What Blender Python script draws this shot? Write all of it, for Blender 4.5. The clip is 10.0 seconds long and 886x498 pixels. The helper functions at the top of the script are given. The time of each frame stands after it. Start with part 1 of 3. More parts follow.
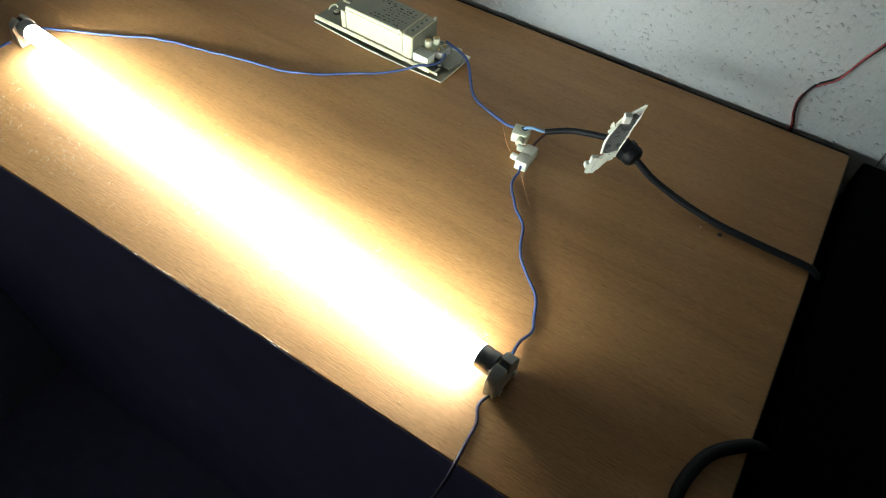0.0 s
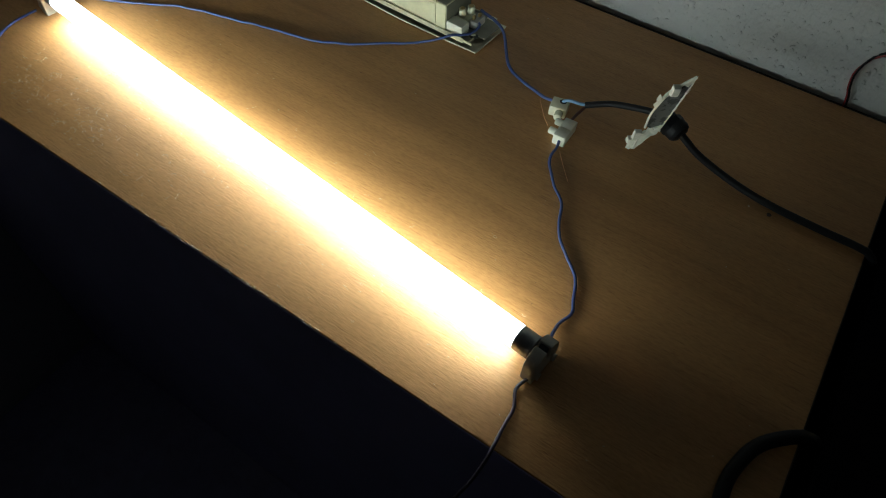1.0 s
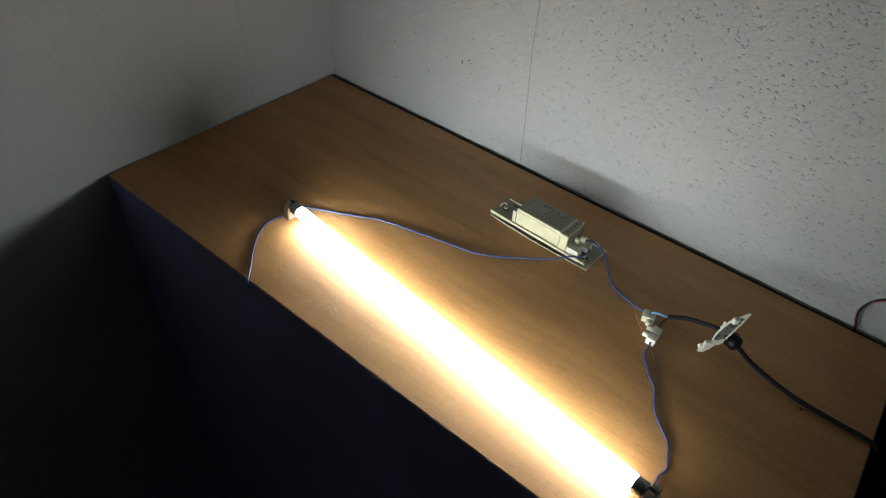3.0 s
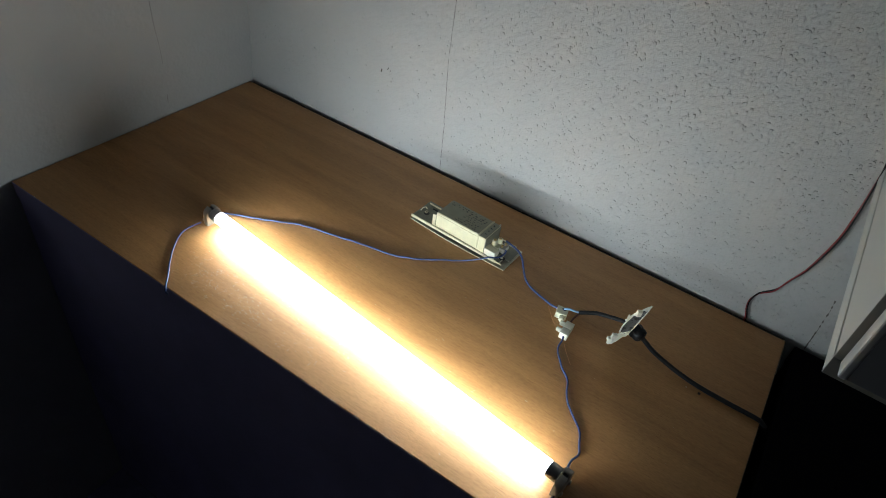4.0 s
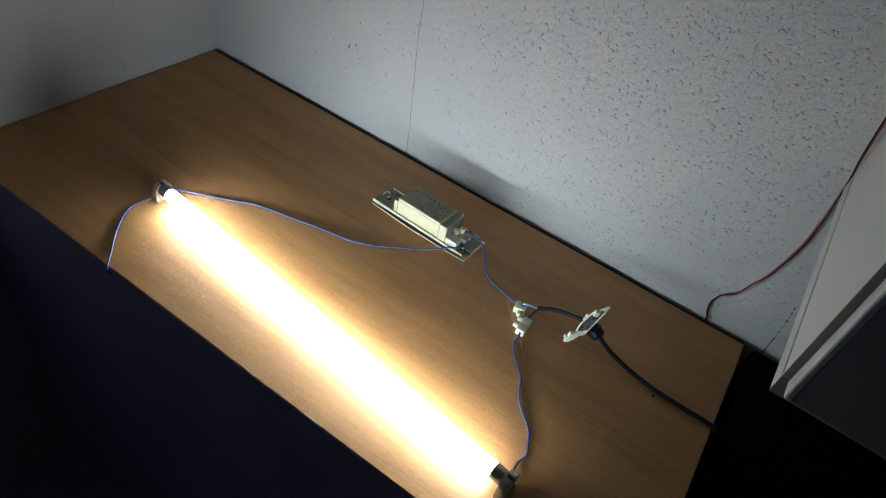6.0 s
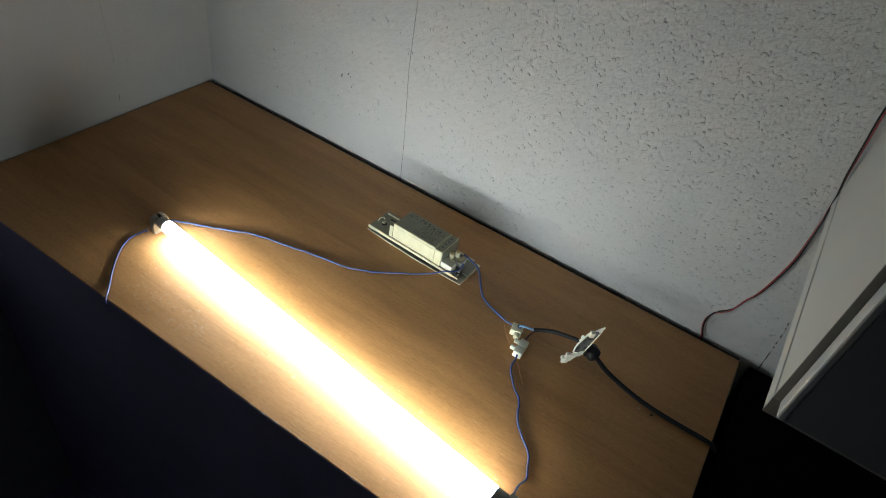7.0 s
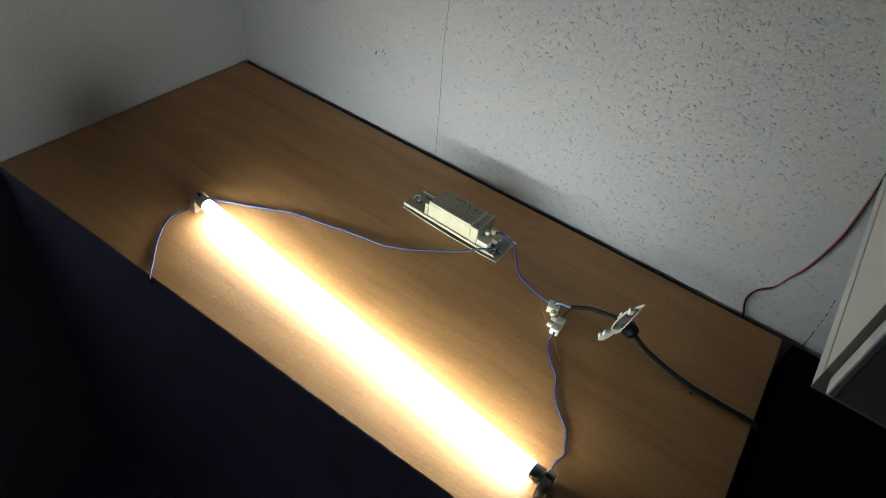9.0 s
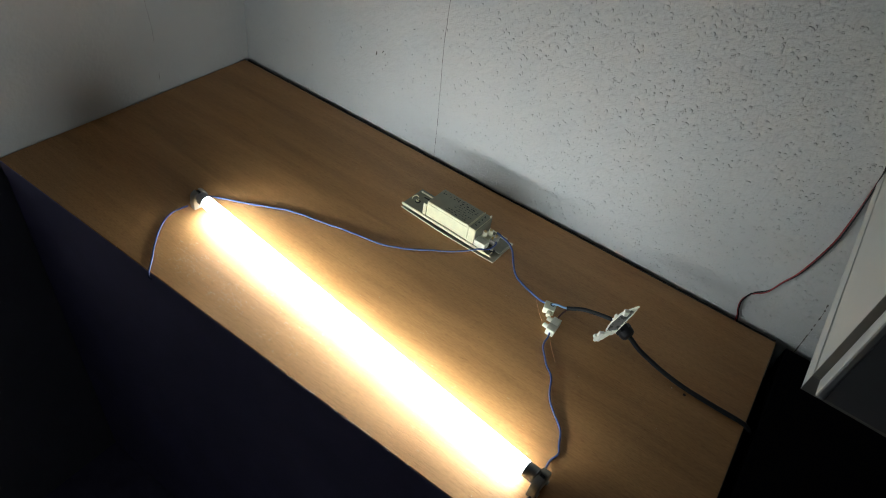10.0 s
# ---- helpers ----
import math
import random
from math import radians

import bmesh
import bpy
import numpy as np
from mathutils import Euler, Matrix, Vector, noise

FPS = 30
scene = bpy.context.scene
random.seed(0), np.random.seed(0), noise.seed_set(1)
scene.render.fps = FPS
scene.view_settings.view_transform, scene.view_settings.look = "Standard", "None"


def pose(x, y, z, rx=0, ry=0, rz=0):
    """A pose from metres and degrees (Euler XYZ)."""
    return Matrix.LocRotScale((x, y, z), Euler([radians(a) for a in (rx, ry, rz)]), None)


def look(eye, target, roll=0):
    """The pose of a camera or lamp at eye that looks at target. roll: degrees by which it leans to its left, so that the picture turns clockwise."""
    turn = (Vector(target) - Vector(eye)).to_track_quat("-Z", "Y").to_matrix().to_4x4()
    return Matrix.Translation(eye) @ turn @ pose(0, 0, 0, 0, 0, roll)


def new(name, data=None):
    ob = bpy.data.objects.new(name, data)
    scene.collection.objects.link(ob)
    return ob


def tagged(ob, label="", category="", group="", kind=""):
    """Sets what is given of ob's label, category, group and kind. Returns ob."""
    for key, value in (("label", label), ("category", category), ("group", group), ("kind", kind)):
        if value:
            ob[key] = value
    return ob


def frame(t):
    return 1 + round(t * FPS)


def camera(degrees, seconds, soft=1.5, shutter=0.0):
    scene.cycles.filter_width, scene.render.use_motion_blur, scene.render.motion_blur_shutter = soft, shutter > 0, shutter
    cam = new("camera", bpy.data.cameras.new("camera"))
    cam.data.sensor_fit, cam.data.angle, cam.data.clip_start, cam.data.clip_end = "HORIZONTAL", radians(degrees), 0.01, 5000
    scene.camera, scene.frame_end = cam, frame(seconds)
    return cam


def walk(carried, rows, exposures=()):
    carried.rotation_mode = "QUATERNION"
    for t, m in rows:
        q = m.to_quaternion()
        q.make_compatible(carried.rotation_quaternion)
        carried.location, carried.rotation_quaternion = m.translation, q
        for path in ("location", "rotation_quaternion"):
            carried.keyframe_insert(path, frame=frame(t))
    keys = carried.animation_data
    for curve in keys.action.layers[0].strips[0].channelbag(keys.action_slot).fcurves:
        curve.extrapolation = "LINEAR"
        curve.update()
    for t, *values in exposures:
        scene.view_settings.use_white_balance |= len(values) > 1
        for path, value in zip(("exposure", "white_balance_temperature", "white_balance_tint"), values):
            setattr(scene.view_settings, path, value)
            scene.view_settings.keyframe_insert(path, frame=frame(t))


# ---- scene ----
cam = camera(69.7, 10.0, 1.0, 0.4)
PATH = [
    (0, (0.854, -0.551, 0.373), (0.254, 0.529, -1.199), 4.7),
    (0.5, (0.852, -0.548, 0.363), (0.205, 0.507, -1.208), 3.0),
    (1, (0.84, -0.548, 0.36), (0.221, 0.45, -1.259), 3.2),
    (1.5, (0.829, -0.554, 0.364), (0.162, 0.46, -1.226), 3.5),
    (1.8, (0.811, -0.566, 0.374), (0.064, 0.443, -1.183), 2.9),
    (2, (0.793, -0.576, 0.409), (-0.065, 0.465, -1.067), 3.1),
    (2.2, (0.783, -0.614, 0.463), (-0.146, 0.537, -0.882), 6.1),
    (3.3, (0.811, -0.735, 0.567), (-0.007, 0.505, -0.772), 5.6),
    (3.5, (0.816, -0.74, 0.577), (0.03, 0.567, -0.716), 7.5),
    (4, (0.82, -0.73, 0.563), (0.122, 0.618, -0.74), 9.5),
    (4.5, (0.807, -0.721, 0.567), (0.003, 0.54, -0.761), 7.8),
    (5, (0.815, -0.702, 0.569), (0.053, 0.607, -0.737), 11.3),
    (5.5, (0.823, -0.703, 0.572), (0.121, 0.61, -0.764), 12.6),
    (5.7, (0.827, -0.696, 0.562), (0.196, 0.642, -0.784), 14.5),
    (6.8, (0.826, -0.688, 0.569), (0.231, 0.67, -0.773), 13.0),
    (7, (0.827, -0.691, 0.574), (0.194, 0.686, -0.731), 12.3),
    (7.5, (0.821, -0.691, 0.573), (0.178, 0.657, -0.756), 13.0),
    (8, (0.826, -0.693, 0.577), (0.168, 0.675, -0.725), 12.1),
    (8.5, (0.822, -0.695, 0.573), (0.173, 0.645, -0.763), 11.5),
    (9, (0.823, -0.696, 0.569), (0.139, 0.598, -0.794), 10.0),
    (9.5, (0.827, -0.7, 0.569), (0.149, 0.605, -0.788), 10.8),
    (10, (0.826, -0.7, 0.572), (0.146, 0.599, -0.788), 10.9),
]
EXPOSURE = [
    (0, 0.8, 6050, 4), (0.5, -0.01, 6150, 3), (1, -0.70, 6150, 1), (1.5, -0.46, 6200, 2), (2, -0.21, 6400, 9), (3.5, 0.14, 6050, 10),
    (4.5, 0.20, 5850, 10), (5.5, 0.24, 5600, 10), (7, 0.21, 6150, 10), (10, 0.20, 6050, 10),
]
walk(cam, [(t, look(eye, target, roll)) for t, eye, target, roll in PATH], EXPOSURE)

# ---- world, light ----
world = bpy.data.worlds.new("world")
scene.world = world
world.use_nodes = True
world.node_tree.nodes["Background"].inputs[0].default_value = (0.5, 0.55, 0.8, 1)
world.node_tree.nodes["Background"].inputs[1].default_value = 0.0
LAMP_STRENGTH = 34.0
LAMP_COLOUR = (0.925, 1.0, 0.985, 1)


# ---- materials ----
def material(name, colour, rough=0.5, metal=0.0, spec=0.5):
    m = bpy.data.materials.new(name)
    m.use_nodes = True
    b = m.node_tree.nodes["Principled BSDF"]
    b.inputs["Base Color"].default_value = (*colour, 1)
    b.inputs["Roughness"].default_value = rough
    b.inputs["Metallic"].default_value = metal
    b.inputs["Specular IOR Level"].default_value = spec
    return m


def add(m, kind, **values):
    n = m.node_tree.nodes.new(kind)
    for key, value in values.items():
        n.inputs[key].default_value = value
    return n


def join(m, a, out, b, into):
    m.node_tree.links.new(a.outputs[out], b.inputs[into])


def coords(m, scale):
    tc = add(m, "ShaderNodeTexCoord")
    mp = add(m, "ShaderNodeMapping", Scale=scale)
    join(m, tc, "Object", mp, "Vector")
    return mp


def ramp(m, source, out, stops):
    r = add(m, "ShaderNodeValToRGB")
    e = r.color_ramp.elements
    while len(e) < len(stops):
        e.new(0.5)
    for el, (p, c) in zip(e, stops):
        el.position, el.color = p, (*c, 1) if len(c) == 3 else c
    join(m, source, out, r, "Fac")
    return r


def mix(m, kind, a, b, fac=1.0):
    """A colour mix of two (node, output) pairs."""
    n = m.node_tree.nodes.new("ShaderNodeMix")
    n.data_type, n.blend_type = "RGBA", kind
    n.inputs[0].default_value = fac
    m.node_tree.links.new(a[0].outputs[a[1]], n.inputs[6])
    m.node_tree.links.new(b[0].outputs[b[1]], n.inputs[7])
    return n


def worn(name, colour, rough=0.5, metal=0.0, scale=60.0, amount=0.2, bump=0.0, spec=0.5):
    """A plain surface with fine grain and larger stains."""
    m = material(name, colour, rough, metal, spec)
    b = m.node_tree.nodes["Principled BSDF"]
    mp = coords(m, (1, 1, 1))
    big = add(m, "ShaderNodeTexNoise", Scale=scale, Detail=6.0, Roughness=0.65)
    join(m, mp, "Vector", big, "Vector")
    lo = [c * (1 - amount) for c in colour]
    hi = [min(1, c * (1 + amount)) for c in colour]
    r = ramp(m, big, "Fac", [(0.3, lo), (0.7, hi)])
    join(m, r, "Color", b, "Base Color")
    rr = ramp(m, big, "Fac", [(0.3, (max(0, rough - 0.08),) * 3), (0.7, (min(1, rough + 0.1),) * 3)])
    join(m, rr, "Color", b, "Roughness")
    if bump:
        bn = add(m, "ShaderNodeBump", Strength=bump, Distance=0.001)
        fine = add(m, "ShaderNodeTexNoise", Scale=scale * 8, Detail=3.0)
        join(m, mp, "Vector", fine, "Vector")
        join(m, fine, "Fac", bn, "Height")
        join(m, bn, "Normal", b, "Normal")
    return m


def wood_material():
    m = material("varnished_wood", (0.26, 0.14, 0.06), 0.45, 0, 0.45)
    b = m.node_tree.nodes["Principled BSDF"]
    # broad tone drifting along the board
    broad = add(m, "ShaderNodeTexNoise", Scale=1.0, Detail=5.0, Roughness=0.6, Distortion=0.6)
    join(m, coords(m, (3.0, 22.0, 3.0)), "Vector", broad, "Vector")
    tone = ramp(m, broad, "Fac", [(0.3, (0.350, 0.176, 0.061)), (0.5, (0.458, 0.240, 0.086)), (0.70, (0.545, 0.294, 0.111))])
    # fine streaks
    fine = add(m, "ShaderNodeTexNoise", Scale=1.0, Detail=4.0, Roughness=0.7, Distortion=0.4)
    join(m, coords(m, (14.0, 300.0, 14.0)), "Vector", fine, "Vector")
    streak = ramp(m, fine, "Fac", [(0.30, (0.90, 0.88, 0.85)), (0.60, (1.0, 1.0, 1.0))])
    c1 = mix(m, "MULTIPLY", (tone, "Color"), (streak, "Color"))
    # short open pores
    pores = add(m, "ShaderNodeTexNoise", Scale=1.0, Detail=2.0, Roughness=0.5, Distortion=0.1)
    join(m, coords(m, (55.0, 900.0, 55.0)), "Vector", pores, "Vector")
    pore = ramp(m, pores, "Fac", [(0.29, (0.72, 0.66, 0.60)), (0.37, (1, 1, 1))])
    c2 = mix(m, "MULTIPLY", (c1, 2), (pore, "Color"))
    # dense short grain
    stipple = add(m, "ShaderNodeTexNoise", Scale=1.0, Detail=3.0, Roughness=0.6, Distortion=0.3)
    join(m, coords(m, (170.0, 780.0, 170.0)), "Vector", stipple, "Vector")
    grain = ramp(m, stipple, "Fac", [(0.36, (0.86, 0.835, 0.80)), (0.58, (1.04, 1.04, 1.04))])
    c3 = mix(m, "MULTIPLY", (c2, 2), (grain, "Color"))
    m.node_tree.links.new(c3.outputs[2], b.inputs["Base Color"])
    stain = add(m, "ShaderNodeTexNoise", Scale=18.0, Detail=6.0, Roughness=0.7)
    join(m, coords(m, (1, 1, 1)), "Vector", stain, "Vector")
    rr = ramp(m, stain, "Fac", [(0.3, (0.40, 0.40, 0.40)), (0.7, (0.56, 0.56, 0.56))])
    join(m, rr, "Color", b, "Roughness")
    bn0 = add(m, "ShaderNodeBump", Strength=0.43, Distance=0.0005)
    join(m, stipple, "Fac", bn0, "Height")
    bn = add(m, "ShaderNodeBump", Strength=0.3, Distance=0.0005)
    join(m, pore, "Color", bn, "Height")
    join(m, bn0, "Normal", bn, "Normal")
    bn2 = add(m, "ShaderNodeBump", Strength=0.13, Distance=0.0005)
    join(m, fine, "Fac", bn2, "Height")
    join(m, bn, "Normal", bn2, "Normal")
    join(m, bn2, "Normal", b, "Normal")
    return m


def wallpaper_material(name, colour, strength):
    """Painted woodchip wallpaper: soft lumps, paint grain and faint stains."""
    m = material(name, colour, 0.85, 0, 0.2)
    b = m.node_tree.nodes["Principled BSDF"]
    mp = coords(m, (1, 1, 1))
    stain = add(m, "ShaderNodeTexNoise", Scale=5.0, Detail=7.0, Roughness=0.6)
    join(m, mp, "Vector", stain, "Vector")
    lo = [c * 0.9 for c in colour]
    r = ramp(m, stain, "Fac", [(0.3, lo), (0.7, colour)])
    join(m, r, "Color", b, "Base Color")
    lumps = add(m, "ShaderNodeTexNoise", Scale=150.0, Detail=4.0, Roughness=0.6)
    join(m, mp, "Vector", lumps, "Vector")
    grain = add(m, "ShaderNodeTexNoise", Scale=700.0, Detail=2.0)
    join(m, mp, "Vector", grain, "Vector")
    b1 = add(m, "ShaderNodeBump", Strength=strength, Distance=0.004)
    join(m, lumps, "Fac", b1, "Height")
    b2 = add(m, "ShaderNodeBump", Strength=strength * 0.5, Distance=0.0006)
    join(m, grain, "Fac", b2, "Height")
    join(m, b1, "Normal", b2, "Normal")
    join(m, b2, "Normal", b, "Normal")
    return m


WOOD = wood_material()
DARK_WOOD = worn("dark_stained_wood", (0.02, 0.014, 0.012), 0.55, scale=40, amount=0.3, bump=0.2)
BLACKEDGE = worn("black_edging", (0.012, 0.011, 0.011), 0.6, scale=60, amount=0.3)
# near-black colour that paints the shade right of the desk
MATTBLACK = worn("matt_black_shade", (0.004, 0.0035, 0.005), 0.9, scale=40, amount=0.3, spec=0.04)
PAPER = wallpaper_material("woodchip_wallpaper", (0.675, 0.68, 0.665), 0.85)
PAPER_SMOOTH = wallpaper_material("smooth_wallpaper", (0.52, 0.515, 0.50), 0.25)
SEAM = worn("seam_dirt", (0.16, 0.15, 0.14), 0.9, scale=200, amount=0.4)
# blue-grey that paints the bluish haze over the dark below the desk edge
FRONT = worn("haze_blue_laminate", (0.40, 0.37, 0.60), 0.6, scale=7, amount=0.12, spec=0.25)
FLOOR = worn("blue_grey_carpet", (0.32, 0.30, 0.46), 0.95, scale=40, amount=0.12, bump=0.15, spec=0.1)
CEILING = worn("matt_ceiling_paint", (0.55, 0.55, 0.57), 0.9, scale=4, amount=0.06)
ROOM = worn("plain_room_paint", (0.32, 0.32, 0.37), 0.9, scale=3, amount=0.15)
DULLSTEEL = worn("dull_beige_plate", (0.60, 0.56, 0.42), 0.5, 0.0, scale=70, amount=0.25, bump=0.15)
STEEL = worn("galvanised_steel", (0.66, 0.62, 0.43), 0.42, 0.3, scale=110, amount=0.18, bump=0.1)
COREM = worn("pale_lacquered_steel", (0.66, 0.63, 0.41), 0.45, 0.0, scale=90, amount=0.08, bump=0.08)
PLATEM = worn("dull_zinc_plate", (0.25, 0.25, 0.19), 0.5, 0.3, scale=90, amount=0.2, bump=0.12)
LABELM = worn("shaded_printed_label", (0.33, 0.325, 0.23), 0.45, 0.0, scale=60, amount=0.1)
CREAM = worn("cream_plastic", (0.70, 0.69, 0.50), 0.45, scale=70, amount=0.08)
WHITE = worn("white_plastic", (0.76, 0.755, 0.62), 0.4, scale=80, amount=0.07)
OLDWHITE = worn("aged_white_plastic", (0.70, 0.68, 0.58), 0.5, scale=160, amount=0.16, bump=0.15)
GREYPL = worn("grey_plastic_film", (0.10, 0.105, 0.10), 0.28, scale=120, amount=0.15)
HOLDER = worn("milky_holder_plastic", (0.50, 0.48, 0.43), 0.4, scale=120, amount=0.1)
SLOT = worn("dark_slot", (0.03, 0.03, 0.03), 0.7, scale=100, amount=0.2)
CAPM = worn("dull_aluminium_cap", (0.42, 0.42, 0.42), 0.38, 0.9, scale=220, amount=0.15)
BRASS = worn("brass", (0.55, 0.42, 0.20), 0.35, 0.9, scale=150, amount=0.2)
INK = worn("label_ink", (0.035, 0.035, 0.03), 0.6, scale=300, amount=0.3)
BLUE = worn("blue_wire_insulation", (0.036, 0.058, 0.170), 0.38, scale=90, amount=0.15)
LIGHTBLUE = worn("light_blue_insulation", (0.20, 0.33, 0.50), 0.4, scale=90, amount=0.12)
BROWN = worn("brown_insulation", (0.13, 0.045, 0.025), 0.4, scale=90, amount=0.15)
DARKWIRE = worn("dark_violet_insulation", (0.05, 0.035, 0.06), 0.4, scale=90, amount=0.2)
BLACK = worn("black_rubber", (0.007, 0.007, 0.008), 0.5, scale=120, amount=0.3, bump=0.1, spec=0.22)
RED = worn("red_insulation", (0.30, 0.022, 0.022), 0.4, scale=90, amount=0.15)
COPPER = worn("copper_strand", (0.78, 0.40, 0.16), 0.4, 0.4, scale=300, amount=0.2)
CABWHITE = worn("white_laminate", (0.53, 0.53, 0.49), 0.5, scale=12, amount=0.05)
CABEDGE = worn("grey_edge_band", (0.24, 0.225, 0.20), 0.55, scale=40, amount=0.12)
DOORM = worn("dark_door_laminate", (0.065, 0.064, 0.066), 0.35, scale=10, amount=0.08)
SILVER = worn("silver_edge_strip", (0.66, 0.66, 0.64), 0.35, 0.3, scale=60, amount=0.08)
FLECK = worn("pale_flecks", (0.55, 0.48, 0.34), 0.35, scale=300, amount=0.25)
CHIPPED = worn("chipped_board_edge", (0.72, 0.65, 0.52), 0.8, scale=300, amount=0.35)
PLASTER = worn("plaster_crumb", (0.40, 0.38, 0.35), 0.9, scale=300, amount=0.3)
DIRT = worn("dark_crumb", (0.05, 0.03, 0.025), 0.8, scale=300, amount=0.4)

GLOW = bpy.data.materials.new("lit_phosphor_glass")
GLOW.use_nodes = True
gb = GLOW.node_tree.nodes["Principled BSDF"]
gb.inputs["Base Color"].default_value = (0.9, 0.9, 0.88, 1)
gb.inputs["Roughness"].default_value = 0.15
gb.inputs["Emission Color"].default_value = LAMP_COLOUR
gb.inputs["Emission Strength"].default_value = LAMP_STRENGTH


# ---- building helpers ----
def mesh_of(name, bm, mat, smooth=False):
    me = bpy.data.meshes.new(name)
    bmesh.ops.recalc_face_normals(bm, faces=bm.faces)
    bm.to_mesh(me)
    bm.free()
    me.materials.append(mat)
    if smooth:
        me.polygons.foreach_set("use_smooth", [True] * len(me.polygons))
        me.set_sharp_from_angle(angle=radians(40))
    return me


def part(name, bm, mat, parent=None, label="", smooth=False):
    ob = new(name, mesh_of(name, bm, mat, smooth))
    if parent is not None:
        ob.parent = parent
    if label:
        ob["label"] = label
    return ob


def thing(name, m, label, category, group="", kind=""):
    ob = new(name)
    ob.empty_display_size = 0.02
    ob.matrix_world = m
    return tagged(ob, label, category, group, kind)


def box(x0, x1, y0, y1, z0, z1, bevel=0.0, seg=2, bm=None):
    b = bmesh.new()
    bmesh.ops.create_cube(b, size=1.0)
    for v in b.verts:
        v.co = Vector(((x0 + x1) / 2 + v.co.x * (x1 - x0), (y0 + y1) / 2 + v.co.y * (y1 - y0), (z0 + z1) / 2 + v.co.z * (z1 - z0)))
    if bevel:
        bmesh.ops.bevel(b, geom=list(b.edges), offset=bevel, segments=seg, affect="EDGES", profile=0.5)
    if bm is None:
        return b
    return merge(bm, b)


def merge(bm, other):
    me = bpy.data.meshes.new("tmp")
    other.to_mesh(me)
    other.free()
    bm.from_mesh(me)
    bpy.data.meshes.remove(me)
    return bm


def cylinder(p, q, r0, r1=None, n=24, bevel=0.0, bm=None):
    """A capped cylinder or cone from p to q."""
    p, q = Vector(p), Vector(q)
    b = bmesh.new()
    bmesh.ops.create_cone(b, cap_ends=True, segments=n, radius1=r0, radius2=r0 if r1 is None else r1, depth=(q - p).length)
    if bevel:
        rim = [e for e in b.edges if abs(e.verts[0].co.z - e.verts[1].co.z) < 1e-7]
        bmesh.ops.bevel(b, geom=rim, offset=bevel, segments=2, affect="EDGES", profile=0.5)
    turn = (q - p).to_track_quat("Z", "Y").to_matrix().to_4x4()
    bmesh.ops.transform(b, matrix=Matrix.Translation((p + q) / 2) @ turn, verts=b.verts)
    return b if bm is None else merge(bm, b)


def prism(outline, thick, bevel=0.0):
    """An outline in x and z, made solid along y from 0 to thick."""
    b = bmesh.new()
    f = b.faces.new([b.verts.new((x, 0, z)) for x, z in outline])
    g = bmesh.ops.extrude_face_region(b, geom=[f])
    bmesh.ops.translate(b, vec=(0, thick, 0), verts=[v for v in g["geom"] if isinstance(v, bmesh.types.BMVert)])
    if bevel:
        bmesh.ops.bevel(b, geom=list(b.edges), offset=bevel, segments=2, affect="EDGES", profile=0.5)
    return b


def smooth_line(points, step=0.004):
    """A Catmull-Rom line through the points."""
    p = [Vector(v) for v in points]
    p = [2 * p[0] - p[1]] + p + [2 * p[-1] - p[-2]]
    out = []
    for a, b, c, d in zip(p, p[1:], p[2:], p[3:]):
        n = max(2, int((c - b).length / step))
        for i in range(n):
            t = i / n
            out.append(0.5 * (2 * b + (c - a) * t + (2 * a - 5 * b + 4 * c - d) * t * t + (3 * b - a - 3 * c + d) * t ** 3))
    out.append(p[-2])
    return out


def cord(points, r, n=10, step=0.004, bm=None, wobble=0.0, line=None):
    """A round cord swept along a smooth line."""
    line = line or smooth_line(points, step)
    if wobble:
        line = [v + wobble * Vector(noise.noise_vector(v * 60)) * Vector((1, 1, 0)).length * 0.7 for v in line]
    b = bmesh.new() if bm is None else bm
    rings, up = [], Vector((0, 0, 1))
    for i, v in enumerate(line):
        d = (line[min(i + 1, len(line) - 1)] - line[max(i - 1, 0)]).normalized()
        side = d.cross(up)
        side = side.normalized() if side.length > 1e-4 else Vector((1, 0, 0))
        top = side.cross(d).normalized()
        rings.append([b.verts.new(v + r * (math.cos(2 * math.pi * k / n) * side + math.sin(2 * math.pi * k / n) * top)) for k in range(n)])
        if abs(d.z) > 0.9:
            up = top
        else:
            up = Vector((0, 0, 1))
    for a, c in zip(rings, rings[1:]):
        for k in range(n):
            b.faces.new((a[k], a[(k + 1) % n], c[(k + 1) % n], c[k]))
    b.faces.new(rings[0])
    b.faces.new(rings[-1])
    return b


# ---- room ----
FLOOR_Z, TOP = -0.74, 1.75
WALL_Y = 0.010
DEPTH, WIDTH = 0.4258, 0.95


def slab(name, x0, x1, y0, y1, z0, z1, mat, label):
    return tagged(part(name, box(x0, x1, y0, y1, z0, z1), mat), label, name.split("_")[0], kind="structure")


slab("floor", -0.2, 3.0, -3.2, 0.2, FLOOR_Z - 0.1, FLOOR_Z, FLOOR, "grey-blue carpeted floor in deep shade")
slab("ceiling", -0.2, 3.0, -3.2, 0.2, TOP, TOP + 0.1, CEILING, "plain grey painted ceiling")
wall_back = slab("wall_back", -0.1, 2.9, WALL_Y, WALL_Y + 0.12, FLOOR_Z, TOP, PAPER, "white painted woodchip wallpaper wall behind the desk")
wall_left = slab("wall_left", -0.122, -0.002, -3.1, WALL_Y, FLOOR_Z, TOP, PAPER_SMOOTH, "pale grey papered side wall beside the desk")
slab("wall_right", 2.8, 2.92, -3.1, WALL_Y, FLOOR_Z, TOP, ROOM, "plain grey side wall of the room")
